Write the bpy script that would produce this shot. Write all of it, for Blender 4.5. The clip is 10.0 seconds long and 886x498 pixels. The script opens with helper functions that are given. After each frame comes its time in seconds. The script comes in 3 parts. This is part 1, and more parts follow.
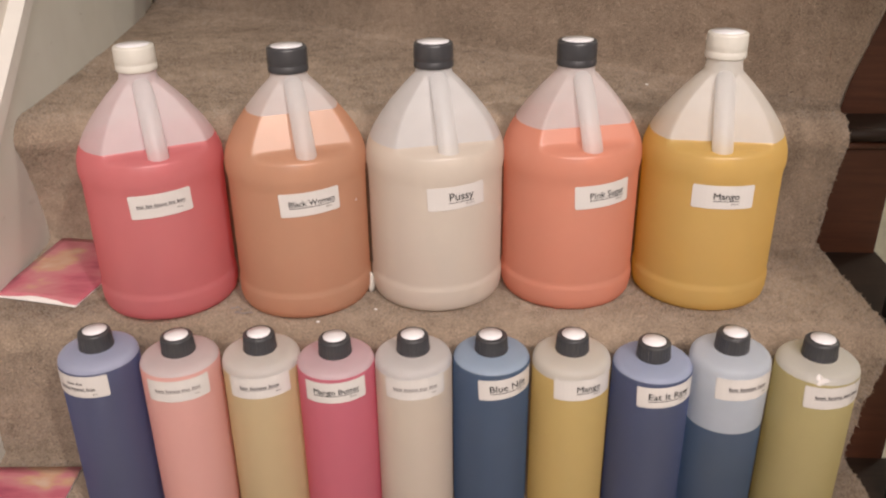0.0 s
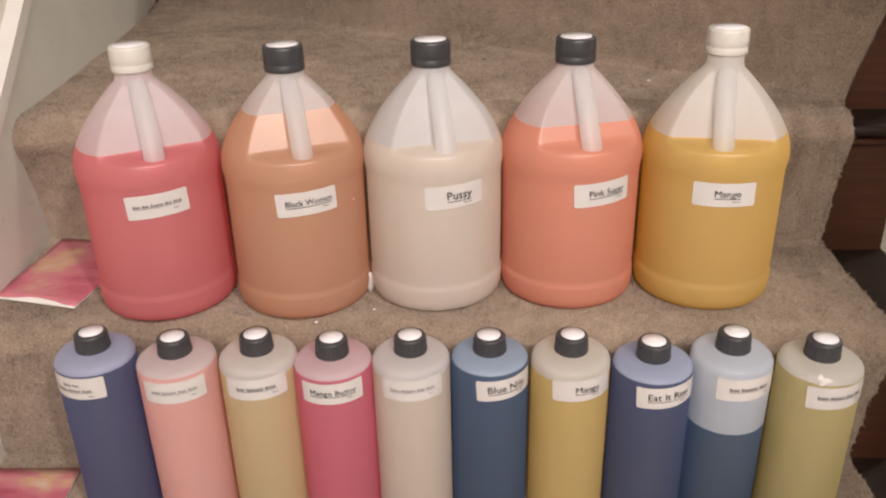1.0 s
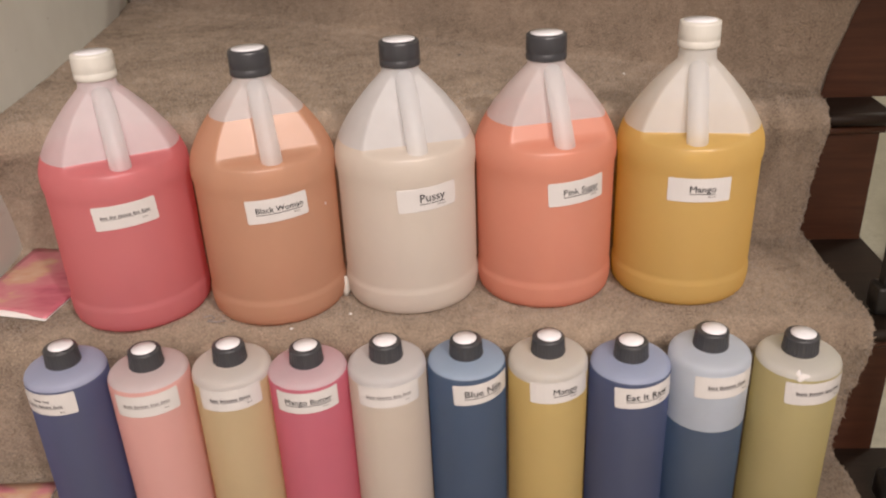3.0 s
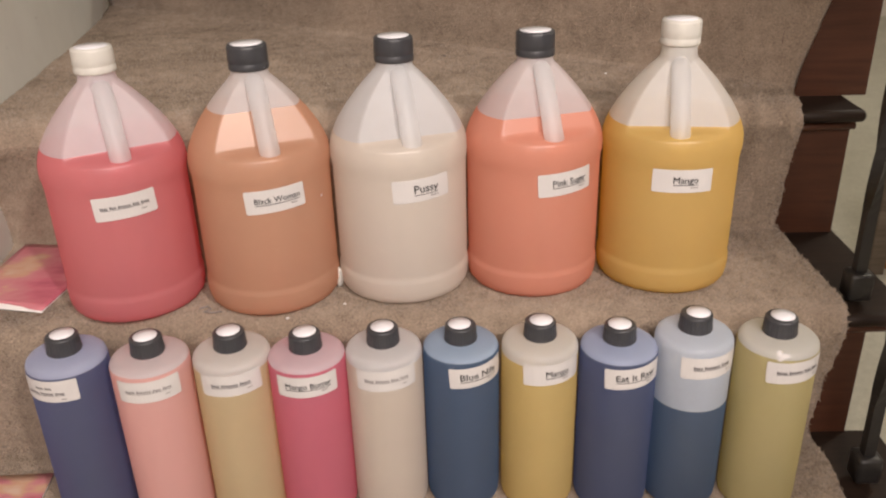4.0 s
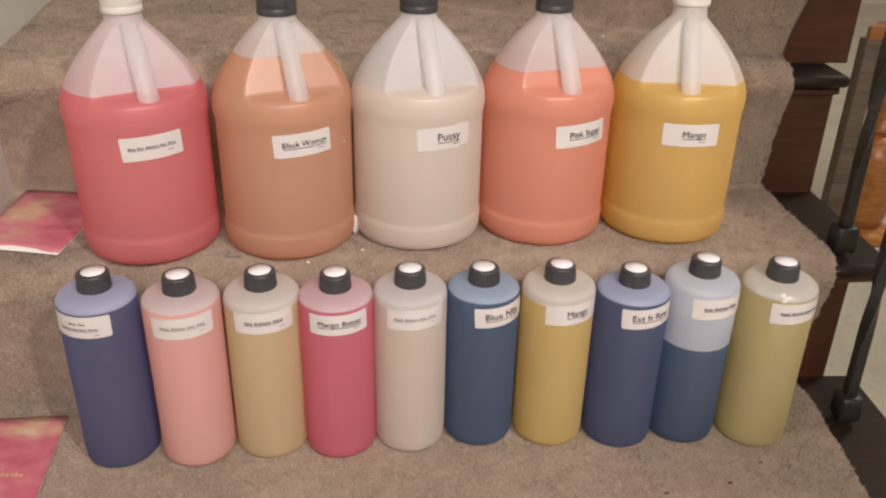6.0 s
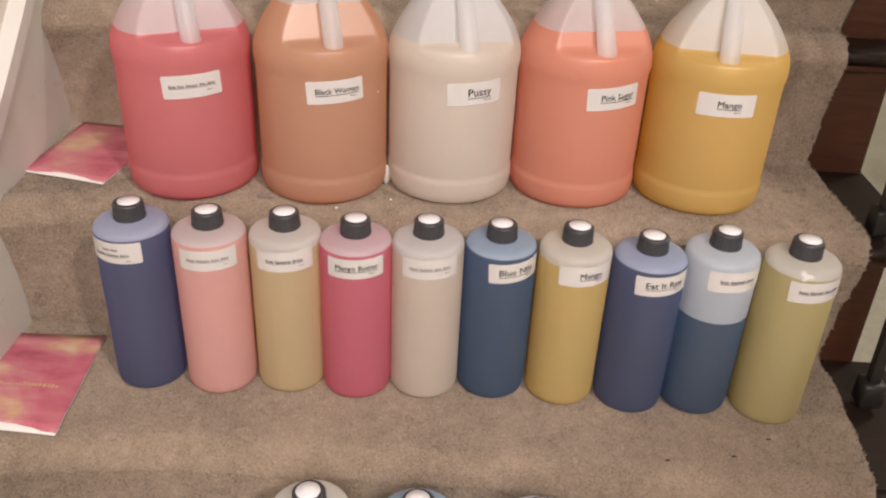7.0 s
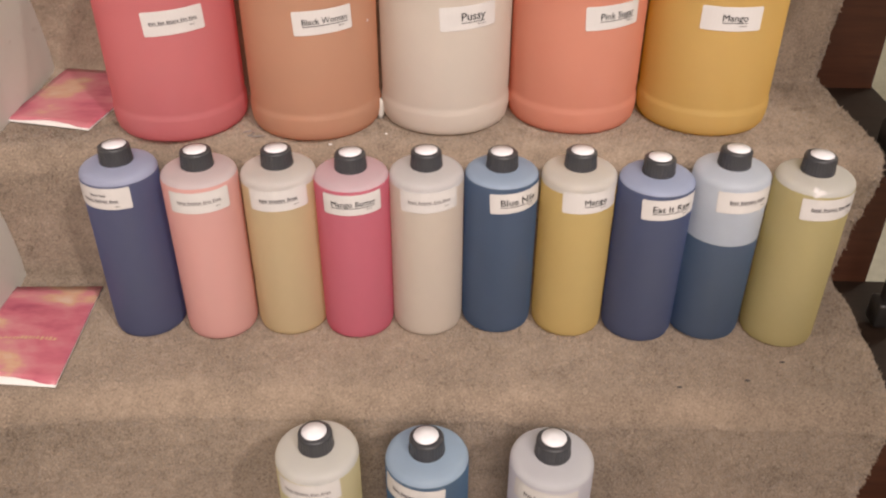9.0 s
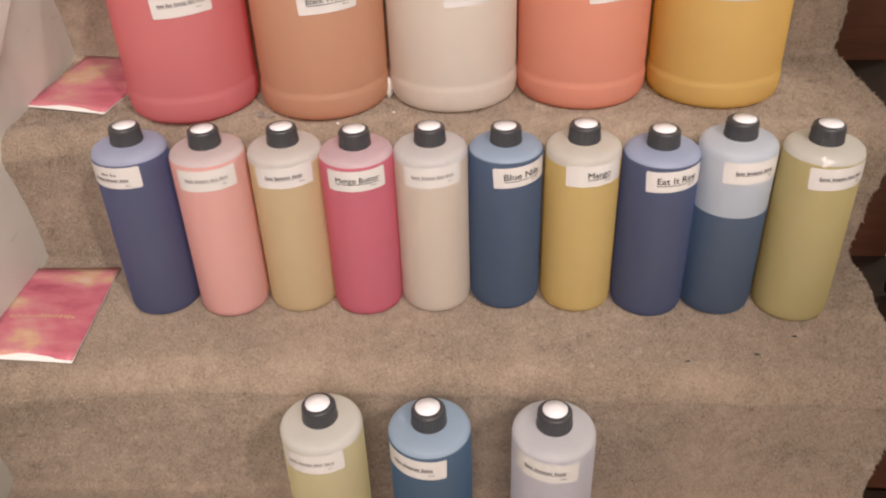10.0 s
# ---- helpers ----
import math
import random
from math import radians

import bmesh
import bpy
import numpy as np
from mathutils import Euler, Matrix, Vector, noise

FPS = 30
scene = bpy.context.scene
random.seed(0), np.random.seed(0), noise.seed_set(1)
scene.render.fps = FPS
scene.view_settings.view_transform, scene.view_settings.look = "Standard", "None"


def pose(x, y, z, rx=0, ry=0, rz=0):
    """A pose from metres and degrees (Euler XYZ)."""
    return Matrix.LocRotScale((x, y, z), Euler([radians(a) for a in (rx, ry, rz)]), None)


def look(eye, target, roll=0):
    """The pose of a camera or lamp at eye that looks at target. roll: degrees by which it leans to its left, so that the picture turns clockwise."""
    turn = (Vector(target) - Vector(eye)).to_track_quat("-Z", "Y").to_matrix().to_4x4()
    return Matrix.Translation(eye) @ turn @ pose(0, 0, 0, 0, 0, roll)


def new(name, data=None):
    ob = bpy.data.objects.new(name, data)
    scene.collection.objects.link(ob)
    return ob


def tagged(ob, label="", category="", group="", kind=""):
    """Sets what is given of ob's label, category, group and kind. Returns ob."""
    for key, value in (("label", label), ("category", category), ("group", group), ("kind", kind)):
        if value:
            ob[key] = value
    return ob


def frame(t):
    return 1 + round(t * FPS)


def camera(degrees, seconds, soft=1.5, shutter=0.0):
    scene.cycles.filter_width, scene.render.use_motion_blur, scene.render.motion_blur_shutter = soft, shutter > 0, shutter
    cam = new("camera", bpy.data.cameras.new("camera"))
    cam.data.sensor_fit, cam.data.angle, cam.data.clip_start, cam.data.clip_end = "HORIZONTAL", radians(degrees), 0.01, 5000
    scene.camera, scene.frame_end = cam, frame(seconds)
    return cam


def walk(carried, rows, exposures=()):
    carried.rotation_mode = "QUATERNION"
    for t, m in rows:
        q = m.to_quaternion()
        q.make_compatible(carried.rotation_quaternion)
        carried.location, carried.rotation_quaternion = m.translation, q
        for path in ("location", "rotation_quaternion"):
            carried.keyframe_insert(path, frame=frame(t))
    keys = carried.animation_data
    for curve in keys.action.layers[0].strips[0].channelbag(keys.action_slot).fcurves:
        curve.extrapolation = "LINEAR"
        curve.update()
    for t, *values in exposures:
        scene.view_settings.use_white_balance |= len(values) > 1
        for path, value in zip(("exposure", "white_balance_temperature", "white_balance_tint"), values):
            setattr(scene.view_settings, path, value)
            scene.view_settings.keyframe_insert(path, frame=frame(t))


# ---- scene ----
cam = camera(55.3, 10.0, soft=2.2)
PATH = [
    (0, (0.08, -0.735, 1.024), (-0.038, 1.07, 0.169), -0.7),
    (0.5, (0.085, -0.732, 1.022), (-0.047, 1.071, 0.168), -0.9),
    (1, (0.093, -0.726, 1.023), (-0.05, 1.074, 0.162), -1.3),
    (1.5, (0.102, -0.72, 1.019), (-0.051, 1.079, 0.158), -1.9),
    (2, (0.108, -0.717, 1.017), (-0.049, 1.083, 0.159), -2.1),
    (2.2, (0.112, -0.705, 1.035), (-0.024, 1.071, 0.126), -2.5),
    (3.3, (0.106, -0.715, 1.029), (-0.001, 1.081, 0.156), -2.5),
    (3.5, (0.102, -0.722, 1.031), (0.022, 1.078, 0.161), -2.2),
    (4, (0.084, -0.745, 1.022), (0.037, 1.059, 0.16), -1.7),
    (4.5, (0.075, -0.74, 1.009), (0.088, 1.044, 0.104), -1.6),
    (5, (0.026, -0.73, 1.015), (0.111, 1.042, 0.091), 0.3),
    (5.2, (0.006, -0.737, 1.005), (0.125, 1.035, 0.084), 0.9),
    (6.3, (-0.014, -0.797, 1.004), (0.075, 0.984, 0.097), 1.9),
    (6.5, (0.012, -0.798, 1.022), (0.006, 0.956, 0.062), 1.9),
    (7, (0.047, -0.807, 1.006), (-0.019, 0.928, 0.012), 2.7),
    (7.5, (0.058, -0.802, 1.008), (-0.037, 0.912, -0.018), 2.0),
    (8, (0.057, -0.792, 1.001), (-0.02, 0.909, -0.048), 0.9),
    (8.5, (0.048, -0.791, 0.991), (-0.011, 0.903, -0.07), 0.6),
    (9, (0.051, -0.791, 0.978), (-0.019, 0.878, -0.121), 0.2),
    (9.5, (0.067, -0.793, 0.978), (-0.051, 0.869, -0.128), -1.0),
    (10, (0.09, -0.803, 0.963), (-0.076, 0.852, -0.146), -2.2),
]
walk(cam, [(t, look(eye, target, roll)) for t, eye, target, roll in PATH],
     exposures=[(0, -0.17), (3.5, -0.18), (5, -0.15), (7, -0.16), (9, -0.05), (10, -0.01)])

# ---- light ----
world = bpy.data.worlds.new("world")
world.use_nodes = True
world.node_tree.nodes["Background"].inputs[0].default_value = (0.9, 0.85, 0.8, 1)
world.node_tree.nodes["Background"].inputs[1].default_value = 0.2
scene.world = world


def lamp(name, eye, target, size, watts, colour):
    data = bpy.data.lights.new(name, "AREA")
    data.shape, data.size, data.energy, data.color = "DISK", size, watts, colour
    ob = new(name, data)
    ob.matrix_world = look(eye, target)
    return ob


spot = bpy.data.lights.new("ceiling_spotlight", "SPOT")
spot.energy, spot.color, spot.spot_size, spot.spot_blend, spot.shadow_soft_size = 198, (1.0, 0.875, 0.81), radians(24.5), 0.36, 0.07
new("ceiling_spotlight", spot).matrix_world = look((1.25, -1.95, 2.55), (-0.22, 0.30, 0.60))
lamp("ceiling_lamp", (0.3, -2.5, 2.35), (0.0, 0.1, 0.5), 1.2, 70, (1.0, 0.875, 0.83))
lamp("hall_lamp", (2.5, 1.6, 2.85), (2.2, 1.5, 0.0), 0.5, 34, (1.0, 0.90, 0.76))


# ---- materials ----
def material(name):
    m = bpy.data.materials.new(name)
    m.use_nodes = True
    t = m.node_tree
    t.nodes.clear()
    out = t.nodes.new("ShaderNodeOutputMaterial")
    return m, t, out


def node(t, kind, links=(), **values):
    n = t.nodes.new("ShaderNode" + kind)
    for key, value in values.items():
        setattr(n, key, value)
    for key, value in links:
        if isinstance(value, bpy.types.NodeSocket):
            t.links.new(value, n.inputs[key])
        else:
            n.inputs[key].default_value = value
    return n


def ramp(t, fac, stops):
    n = t.nodes.new("ShaderNodeValToRGB")
    e = n.color_ramp.elements
    while len(e) < len(stops):
        e.new(0.5)
    for k, (p, c) in enumerate(stops):
        e[k].position, e[k].color = p, (*c, 1)
    t.links.new(fac, n.inputs[0])
    return n.outputs[0]


def noise_of(t, vec, scale, detail=3.0, rough=0.55):
    return node(t, "TexNoise", [("Vector", vec), ("Scale", scale), ("Detail", detail), ("Roughness", rough)]).outputs[0]


def multiply(t, a, b):
    n = t.nodes.new("ShaderNodeMix")
    n.data_type, n.blend_type = "RGBA", "MULTIPLY"
    n.inputs[0].default_value = 1.0
    t.links.new(a, n.inputs[6])
    t.links.new(b, n.inputs[7])
    return n.outputs[2]


def plain(name, colour, rough, metal=0.0, vary=0.12, scale=40.0, bump=0.0, bump_scale=300.0, spec=0.5, scuffs=False):
    """A surface of one colour with grain at two scales, and a fine relief."""
    m, t, out = material(name)
    vec = node(t, "TexCoord").outputs["Object"]
    a = noise_of(t, vec, scale)
    b = noise_of(t, vec, scale * 0.13)
    both = node(t, "Math", [(0, a), (1, b)], operation="ADD").outputs[0]
    half = node(t, "Math", [(0, both), (1, 0.5)], operation="MULTIPLY").outputs[0]
    lo = [c * (1 - vary) for c in colour]
    hi = [min(1, c * (1 + vary)) for c in colour]
    col = ramp(t, half, [(0.3, lo), (0.7, hi)])
    if scuffs:
        streak = node(t, "Mapping", [("Vector", vec), ("Scale", (9, 9, 26))]).outputs[0]
        col = multiply(t, col, ramp(t, noise_of(t, streak, 1.6, 6, 0.7), [(0.64, (1, 1, 1)), (0.78, (0.62, 0.58, 0.54))]))
        col = multiply(t, col, ramp(t, noise_of(t, vec, 2.2, 4, 0.6), [(0.35, (0.90, 0.88, 0.86)), (0.65, (1, 1, 1))]))
    p = node(t, "BsdfPrincipled", [("Base Color", col), ("Roughness", rough), ("Metallic", metal), ("Specular IOR Level", spec)])
    if bump:
        g = noise_of(t, vec, bump_scale, 2.0)
        bn = node(t, "Bump", [("Height", g), ("Strength", bump), ("Distance", 0.001)])
        t.links.new(bn.outputs[0], p.inputs["Normal"])
    t.links.new(p.outputs[0], out.inputs[0])
    return m


def carpet_material(name, dark, light):
    """Short cut pile: grain of tufts, trodden patches, and grey dirt."""
    m, t, out = material(name)
    vec = node(t, "NewGeometry").outputs["Position"]
    fine = noise_of(t, vec, 420, 3)
    mid = noise_of(t, vec, 60, 4)
    big = noise_of(t, vec, 5.5, 4, 0.6)
    mix = node(t, "Math", [(0, fine), (1, 0.45)], operation="MULTIPLY").outputs[0]
    mix = node(t, "Math", [(0, mid), (1, 0.35), (2, mix)], operation="MULTIPLY_ADD").outputs[0]
    mix = node(t, "Math", [(0, big), (1, 0.45), (2, mix)], operation="MULTIPLY_ADD").outputs[0]
    col = ramp(t, mix, [(0.45, dark), (0.80, light)])
    dirt = ramp(t, noise_of(t, vec, 23, 5, 0.7), [(0.62, (1, 1, 1)), (0.80, (0.68, 0.66, 0.64))])
    col = multiply(t, col, dirt)
    p = node(t, "BsdfPrincipled", [("Roughness", 1.0), ("Specular IOR Level", 0.1), ("Sheen Weight", 0.25), ("Sheen Roughness", 0.5)])
    t.links.new(col, p.inputs["Base Color"])
    bn = node(t, "Bump", [("Height", noise_of(t, vec, 330, 3, 0.7)), ("Strength", 0.9), ("Distance", 0.004)])
    t.links.new(bn.outputs[0], p.inputs["Normal"])
    t.links.new(p.outputs[0], out.inputs[0])
    return m


def wood_material(name, dark, light, rough=0.3, spec=0.5):
    m, t, out = material(name)
    vec = node(t, "TexCoord").outputs["Object"]
    along = node(t, "Mapping", [("Vector", vec), ("Scale", (3, 40, 40))]).outputs[0]
    grain = noise_of(t, along, 3.0, 6, 0.6)
    wear = noise_of(t, vec, 9, 4)
    col = multiply(t, ramp(t, grain, [(0.3, dark), (0.7, light)]), ramp(t, wear, [(0.3, (0.75, 0.75, 0.75)), (0.7, (1, 1, 1))]))
    r = node(t, "MapRange", [(0, wear), (1, 0.0), (2, 1.0), (3, rough - 0.08), (4, rough + 0.2)]).outputs[0]
    p = node(t, "BsdfPrincipled", [("Base Color", col), ("Roughness", r), ("Specular IOR Level", spec)])
    bn = node(t, "Bump", [("Height", grain), ("Strength", 0.15), ("Distance", 0.001)])
    t.links.new(bn.outputs[0], p.inputs["Normal"])
    t.links.new(p.outputs[0], out.inputs[0])
    return m


def shell_material(name, tint=(0.88, 0.87, 0.87), clear=0.40, through_=0.42):
    """Natural polyethylene: milky, lets light through, with a soft gloss."""
    m, t, out = material(name)
    vec = node(t, "TexCoord").outputs["Object"]
    col = ramp(t, noise_of(t, vec, 30, 3), [(0.3, [c * 0.94 for c in tint]), (0.7, tint)])
    dif = node(t, "BsdfDiffuse", [("Color", col)]).outputs[0]
    tra = node(t, "BsdfTranslucent", [("Color", col)]).outputs[0]
    cle = node(t, "BsdfTransparent", [("Color", (0.97, 0.97, 0.97, 1))]).outputs[0]
    rest = 1 - clear
    a = node(t, "MixShader", [(0, through_ / rest), (1, dif), (2, tra)]).outputs[0]
    b = node(t, "MixShader", [(0, clear), (1, a), (2, cle)]).outputs[0]
    bn = node(t, "Bump", [("Height", noise_of(t, vec, 25, 2)), ("Strength", 0.12), ("Distance", 0.004)]).outputs[0]
    glo = node(t, "BsdfGlossy", [("Color", (1, 1, 1, 1)), ("Roughness", 0.40), ("Normal", bn)]).outputs[0]
    rim = node(t, "LayerWeight", [("Blend", 0.5), ("Normal", bn)]).outputs["Facing"]
    rim = node(t, "Math", [(0, rim), (1, 4.0)], operation="POWER").outputs[0]
    fre = node(t, "Math", [(0, rim), (1, 0.20), (2, 0.016)], operation="MULTIPLY_ADD").outputs[0]
    c = node(t, "MixShader", [(0, fre), (1, b), (2, glo)]).outputs[0]
    t.links.new(c, out.inputs[0])
    return m


def tone(r, g, b):
    """Reflectance of a tint given in display values."""
    return tuple(min(0.9, 0.95 * (c / 255) ** 2.2) for c in (r, g, b))


def tint_of(colour, strength):
    """What one passage through half of the oil leaves of white light."""
    return tuple(0.97 * max(0.02, c / max(colour)) ** strength for c in colour)


def oil_surface(name, colour, dark, cloudy):
    """The wall wetted by the oil: thin milky plastic that passes most light on, tinted by what stands behind it."""
    m, t, out = material(name)
    vec = node(t, "TexCoord").outputs["Object"]
    cloud = node(t, "Math", [(0, noise_of(t, vec, 7, 3)), (1, noise_of(t, vec, 38, 3))], operation="ADD").outputs[0]
    cloud = node(t, "Math", [(0, cloud), (1, 0.5)], operation="MULTIPLY").outputs[0]
    tint = tint_of(colour, 0.52) if not dark else tuple(0.66 * c for c in tint_of(colour, 0.75))
    deep = min(1.0, max(colour) / 0.58) ** 0.5
    # The milk takes the oil's tint, so inner glow is put into its colour.
    if dark:
        milky = [mix(c * 1.9, 0.46, 0.24) for c in colour]
    else:
        milky = [deep * mix(0.92, c, 0.80) for c in tint_of(colour, 0.85)]
        tint = tuple(c * deep for c in tint)
    col = ramp(t, cloud, [(0.36, [c * 0.94 for c in tint]), (0.64, tint)])
    bn = node(t, "Bump", [("Height", noise_of(t, vec, 22, 2)), ("Strength", 0.12), ("Distance", 0.004)]).outputs[0]
    milk = node(t, "BsdfDiffuse", [("Color", (*milky, 1))]).outputs[0]
    tra = node(t, "BsdfTranslucent", [("Color", col)]).outputs[0]
    cle = node(t, "BsdfTransparent", [("Color", col)]).outputs[0]
    # Tinted sheen brightens the silhouette, standing in for light glowing through the oil.
    edge_glow = node(t, "BsdfSheen", [("Color", (*tint_of(colour, 1.0), 1)), ("Roughness", 0.55)]).outputs[0]
    glo = node(t, "BsdfGlossy", [("Roughness", 0.33), ("Normal", bn)]).outputs[0]
    a = node(t, "MixShader", [(0, 0.46), (1, tra), (2, cle)]).outputs[0]
    b = node(t, "MixShader", [(0, cloudy), (1, a), (2, milk)]).outputs[0]
    b = node(t, "MixShader", [(0, 0.07), (1, b), (2, edge_glow)]).outputs[0]
    c = node(t, "MixShader", [(0, 0.04), (1, b), (2, glo)]).outputs[0]
    t.links.new(c, out.inputs[0])
    return m


def oil_body(name, colour):
    """The oil itself, clear and tinted."""
    m, t, out = material(name)
    cle = node(t, "BsdfTransparent", [("Color", (*tint_of(colour, 0.12), 1))]).outputs[0]
    glo = node(t, "BsdfGlossy", [("Roughness", 0.15)]).outputs[0]
    t.links.new(node(t, "MixShader", [(0, 0.03), (1, cle), (2, glo)]).outputs[0], out.inputs[0])
    return m


def mix(a, b, f):
    return a + (b - a) * f


def stained(name, colour, level):
    """The dry plastic over an oil, faintly dyed by it."""
    pure = [(c / max(colour)) ** 0.5 for c in colour]
    k = (0.62 if level > 0.15 else 0.30) if max(colour) < 0.2 else 0.04 + 0.15 * (1 - colour[1] / max(colour))
    return shell_material(name, tuple(w * (1 - k + k * c) for w, c in zip((0.90, 0.92, 0.96), pure)), 0.27, 0.36)


def card_material(name):
    """Watercolour wash in pinks, with peach and gold blooms."""
    m, t, out = material(name)
    vec = node(t, "TexCoord").outputs["Object"]
    warp = node(t, "TexNoise", [("Vector", vec), ("Scale", 9.0), ("Detail", 4.0), ("Distortion", 1.2)])
    big = noise_of(t, node(t, "Mapping", [("Vector", vec), ("Rotation", (0, 0, 0.5)), ("Scale", (10, 26, 10))]).outputs[0], 1.0, 5, 0.6)
    both = node(t, "Math", [(0, warp.outputs[0]), (1, big)], operation="ADD").outputs[0]
    half = node(t, "Math", [(0, both), (1, 0.5)], operation="MULTIPLY").outputs[0]
    col = ramp(t, half, [(0.28, (0.22, 0.045, 0.10)), (0.38, (0.40, 0.085, 0.14)), (0.46, (0.54, 0.15, 0.20)), (0.54, (0.58, 0.24, 0.26)), (0.59, (0.60, 0.36, 0.24)), (0.67, (0.66, 0.50, 0.40))])
    p = node(t, "BsdfPrincipled", [("Base Color", col), ("Roughness", 0.42)])
    t.links.new(p.outputs[0], out.inputs[0])
    return m


CARPET = carpet_material("beige_carpet", (0.20, 0.155, 0.115), (0.42, 0.33, 0.25))
RUG = carpet_material("pale_rug", (0.45, 0.44, 0.34), (0.68, 0.66, 0.54))
PAINT = plain("white_paint", (0.69, 0.70, 0.66), 0.45, vary=0.06, scale=14, bump=0.2, bump_scale=90, scuffs=True)
TRIM = plain("gloss_white_trim", (0.73, 0.72, 0.69), 0.3, vary=0.05, scale=20)
WALL = plain("cream_wall", (0.74, 0.70, 0.65), 0.8, vary=0.05, scale=8, bump=0.3, bump_scale=120, scuffs=True)
CEIL = plain("ceiling_white", (0.75, 0.73, 0.70), 0.9, vary=0.04)
MAHOGANY = wood_material("mahogany", (0.054, 0.019, 0.010), (0.090, 0.033, 0.017), 0.45, 0.3)
DARKWOOD = wood_material("dark_tread_wood", (0.016, 0.009, 0.006), (0.030, 0.017, 0.011), 0.5, 0.22)
GREYWOOD = wood_material("grey_brown_wood", (0.10, 0.075, 0.052), (0.19, 0.15, 0.11), 0.6)
HONEY = wood_material("honey_wood", (0.28, 0.10, 0.025), (0.55, 0.24, 0.06), 0.3)
IRON = plain("black_iron", (0.018, 0.016, 0.015), 0.42, metal=0.0, vary=0.3, scale=80, bump=0.5, bump_scale=160)
HANDLE = shell_material("milky_plastic_handle", (0.90, 0.91, 0.93), 0.34, 0.40)
BLACKCAP = plain("black_cap_plastic", (0.040, 0.041, 0.047), 0.38, vary=0.15, scale=60)
WHITECAP = plain("white_cap_plastic", (0.60, 0.585, 0.54), 0.4, vary=0.05, scale=60)
PAPER = plain("label_paper", (0.60, 0.58, 0.57), 0.6, vary=0.03, scale=50)
DISC = plain("cap_sticker_paper", (0.78, 0.78, 0.82), 0.55, vary=0.03, scale=60)
INK = plain("black_ink", (0.03, 0.03, 0.035), 0.6, vary=0.1)
GREYINK = plain("faded_ink", (0.26, 0.24, 0.24), 0.6, vary=0.1)
DIMINK = plain("grey_ink", (0.15, 0.14, 0.145), 0.6, vary=0.1)
CARD = card_material("watercolour_card")
CARDEDGE = plain("torn_white_paper", (0.82, 0.80, 0.78), 0.7, vary=0.05)
GOLD = plain("gold_ink", (0.62, 0.40, 0.24), 0.4, vary=0.1)


# ---- helpers of this place ----
def finish(name, me, mat, parent=None, label="", smooth=True):
    if mat is not None and not me.materials:
        me.materials.append(mat)
    if smooth:
        me.polygons.foreach_set("use_smooth", [True] * len(me.polygons))
    ob = new(name, me)
    if parent is not None:
        ob.parent = parent
    if label:
        ob["label"] = label
    return ob


def mesh_of(name, verts, faces):
    me = bpy.data.meshes.new(name)
    me.from_pydata([tuple(map(float, v)) for v in verts], [], [tuple(map(int, f)) for f in faces])
    me.update()
    return me


def part(name, bm, mat, parent=None, label="", smooth=True):
    me = bpy.data.meshes.new(name)
    bmesh.ops.recalc_face_normals(bm, faces=bm.faces)
    bm.to_mesh(me)
    bm.free()
    return finish(name, me, mat, parent, label, smooth)


def thing(name, m, label, category, group=""):
    ob = new(name)
    ob.empty_display_size = 0.05
    ob.matrix_world = m
    return tagged(ob, label, category, group)


def lathe(name, profile, seg=64, shape=None):
    """A closed turned body from (radius, height) pairs; shape may move each point."""
    n = len(profile)
    verts, faces = [], []
    for r, h in profile:
        for k in range(seg):
            a = 2 * math.pi * k / seg
            v = (r * math.sin(a), -r * math.cos(a), h)
            verts.append(shape(*v) if shape else v)
    for i in range(n - 1):
        for k in range(seg):
            j = (k + 1) % seg
            faces.append((i * seg + k, i * seg + j, (i + 1) * seg + j, (i + 1) * seg + k))
    faces.append(tuple(range(seg - 1, -1, -1)))
    faces.append(tuple((n - 1) * seg + k for k in range(seg)))
    return mesh_of(name, verts, faces)


def box(bm, x0, x1, y0, y1, z0, z1, bevel=0.0):
    vs = bmesh.ops.create_cube(bm, size=1.0)["verts"]
    bmesh.ops.transform(bm, verts=vs, matrix=Matrix.Translation(((x0 + x1) / 2, (y0 + y1) / 2, (z0 + z1) / 2)) @ Matrix.Diagonal((x1 - x0, y1 - y0, z1 - z0, 1)))
    if bevel:
        es = list({e for v in vs for e in v.link_edges})
        bmesh.ops.bevel(bm, geom=es, offset=bevel, segments=2, affect="EDGES", profile=0.5)
    return bm


def tube(bm, points, radii, seg=12, flat=1.0):
    """A swept round bar through the points."""
    rings = []
    pts = [Vector(p) for p in points]
    for i, p in enumerate(pts):
        d = (pts[min(i + 1, len(pts) - 1)] - pts[max(i - 1, 0)]).normalized()
        side = d.cross(Vector((0, 1, 0)))
        side = side.normalized() if side.length > 1e-3 else Vector((1, 0, 0))
        up = side.cross(d).normalized()
        r = radii[i] if isinstance(radii, (list, tuple)) else radii
        rings.append([bm.verts.new(p + side * (r * math.cos(2 * math.pi * k / seg)) + up * (r * flat * math.sin(2 * math.pi * k / seg))) for k in range(seg)])
    for a, b in zip(rings, rings[1:]):
        for k in range(seg):
            bm.faces.new((a[k], a[(k + 1) % seg], b[(k + 1) % seg], b[k]))
    bm.faces.new(rings[0][::-1])
    bm.faces.new(rings[-1])
    return bm


# ---- the room ----
def slab(name, x0, x1, y0, y1, z0, z1, mat, label, category):
    ob = part(name, box(bmesh.new(), x0, x1, y0, y1, z0, z1), mat, smooth=False)
    return tagged(ob, label, category, kind="structure")


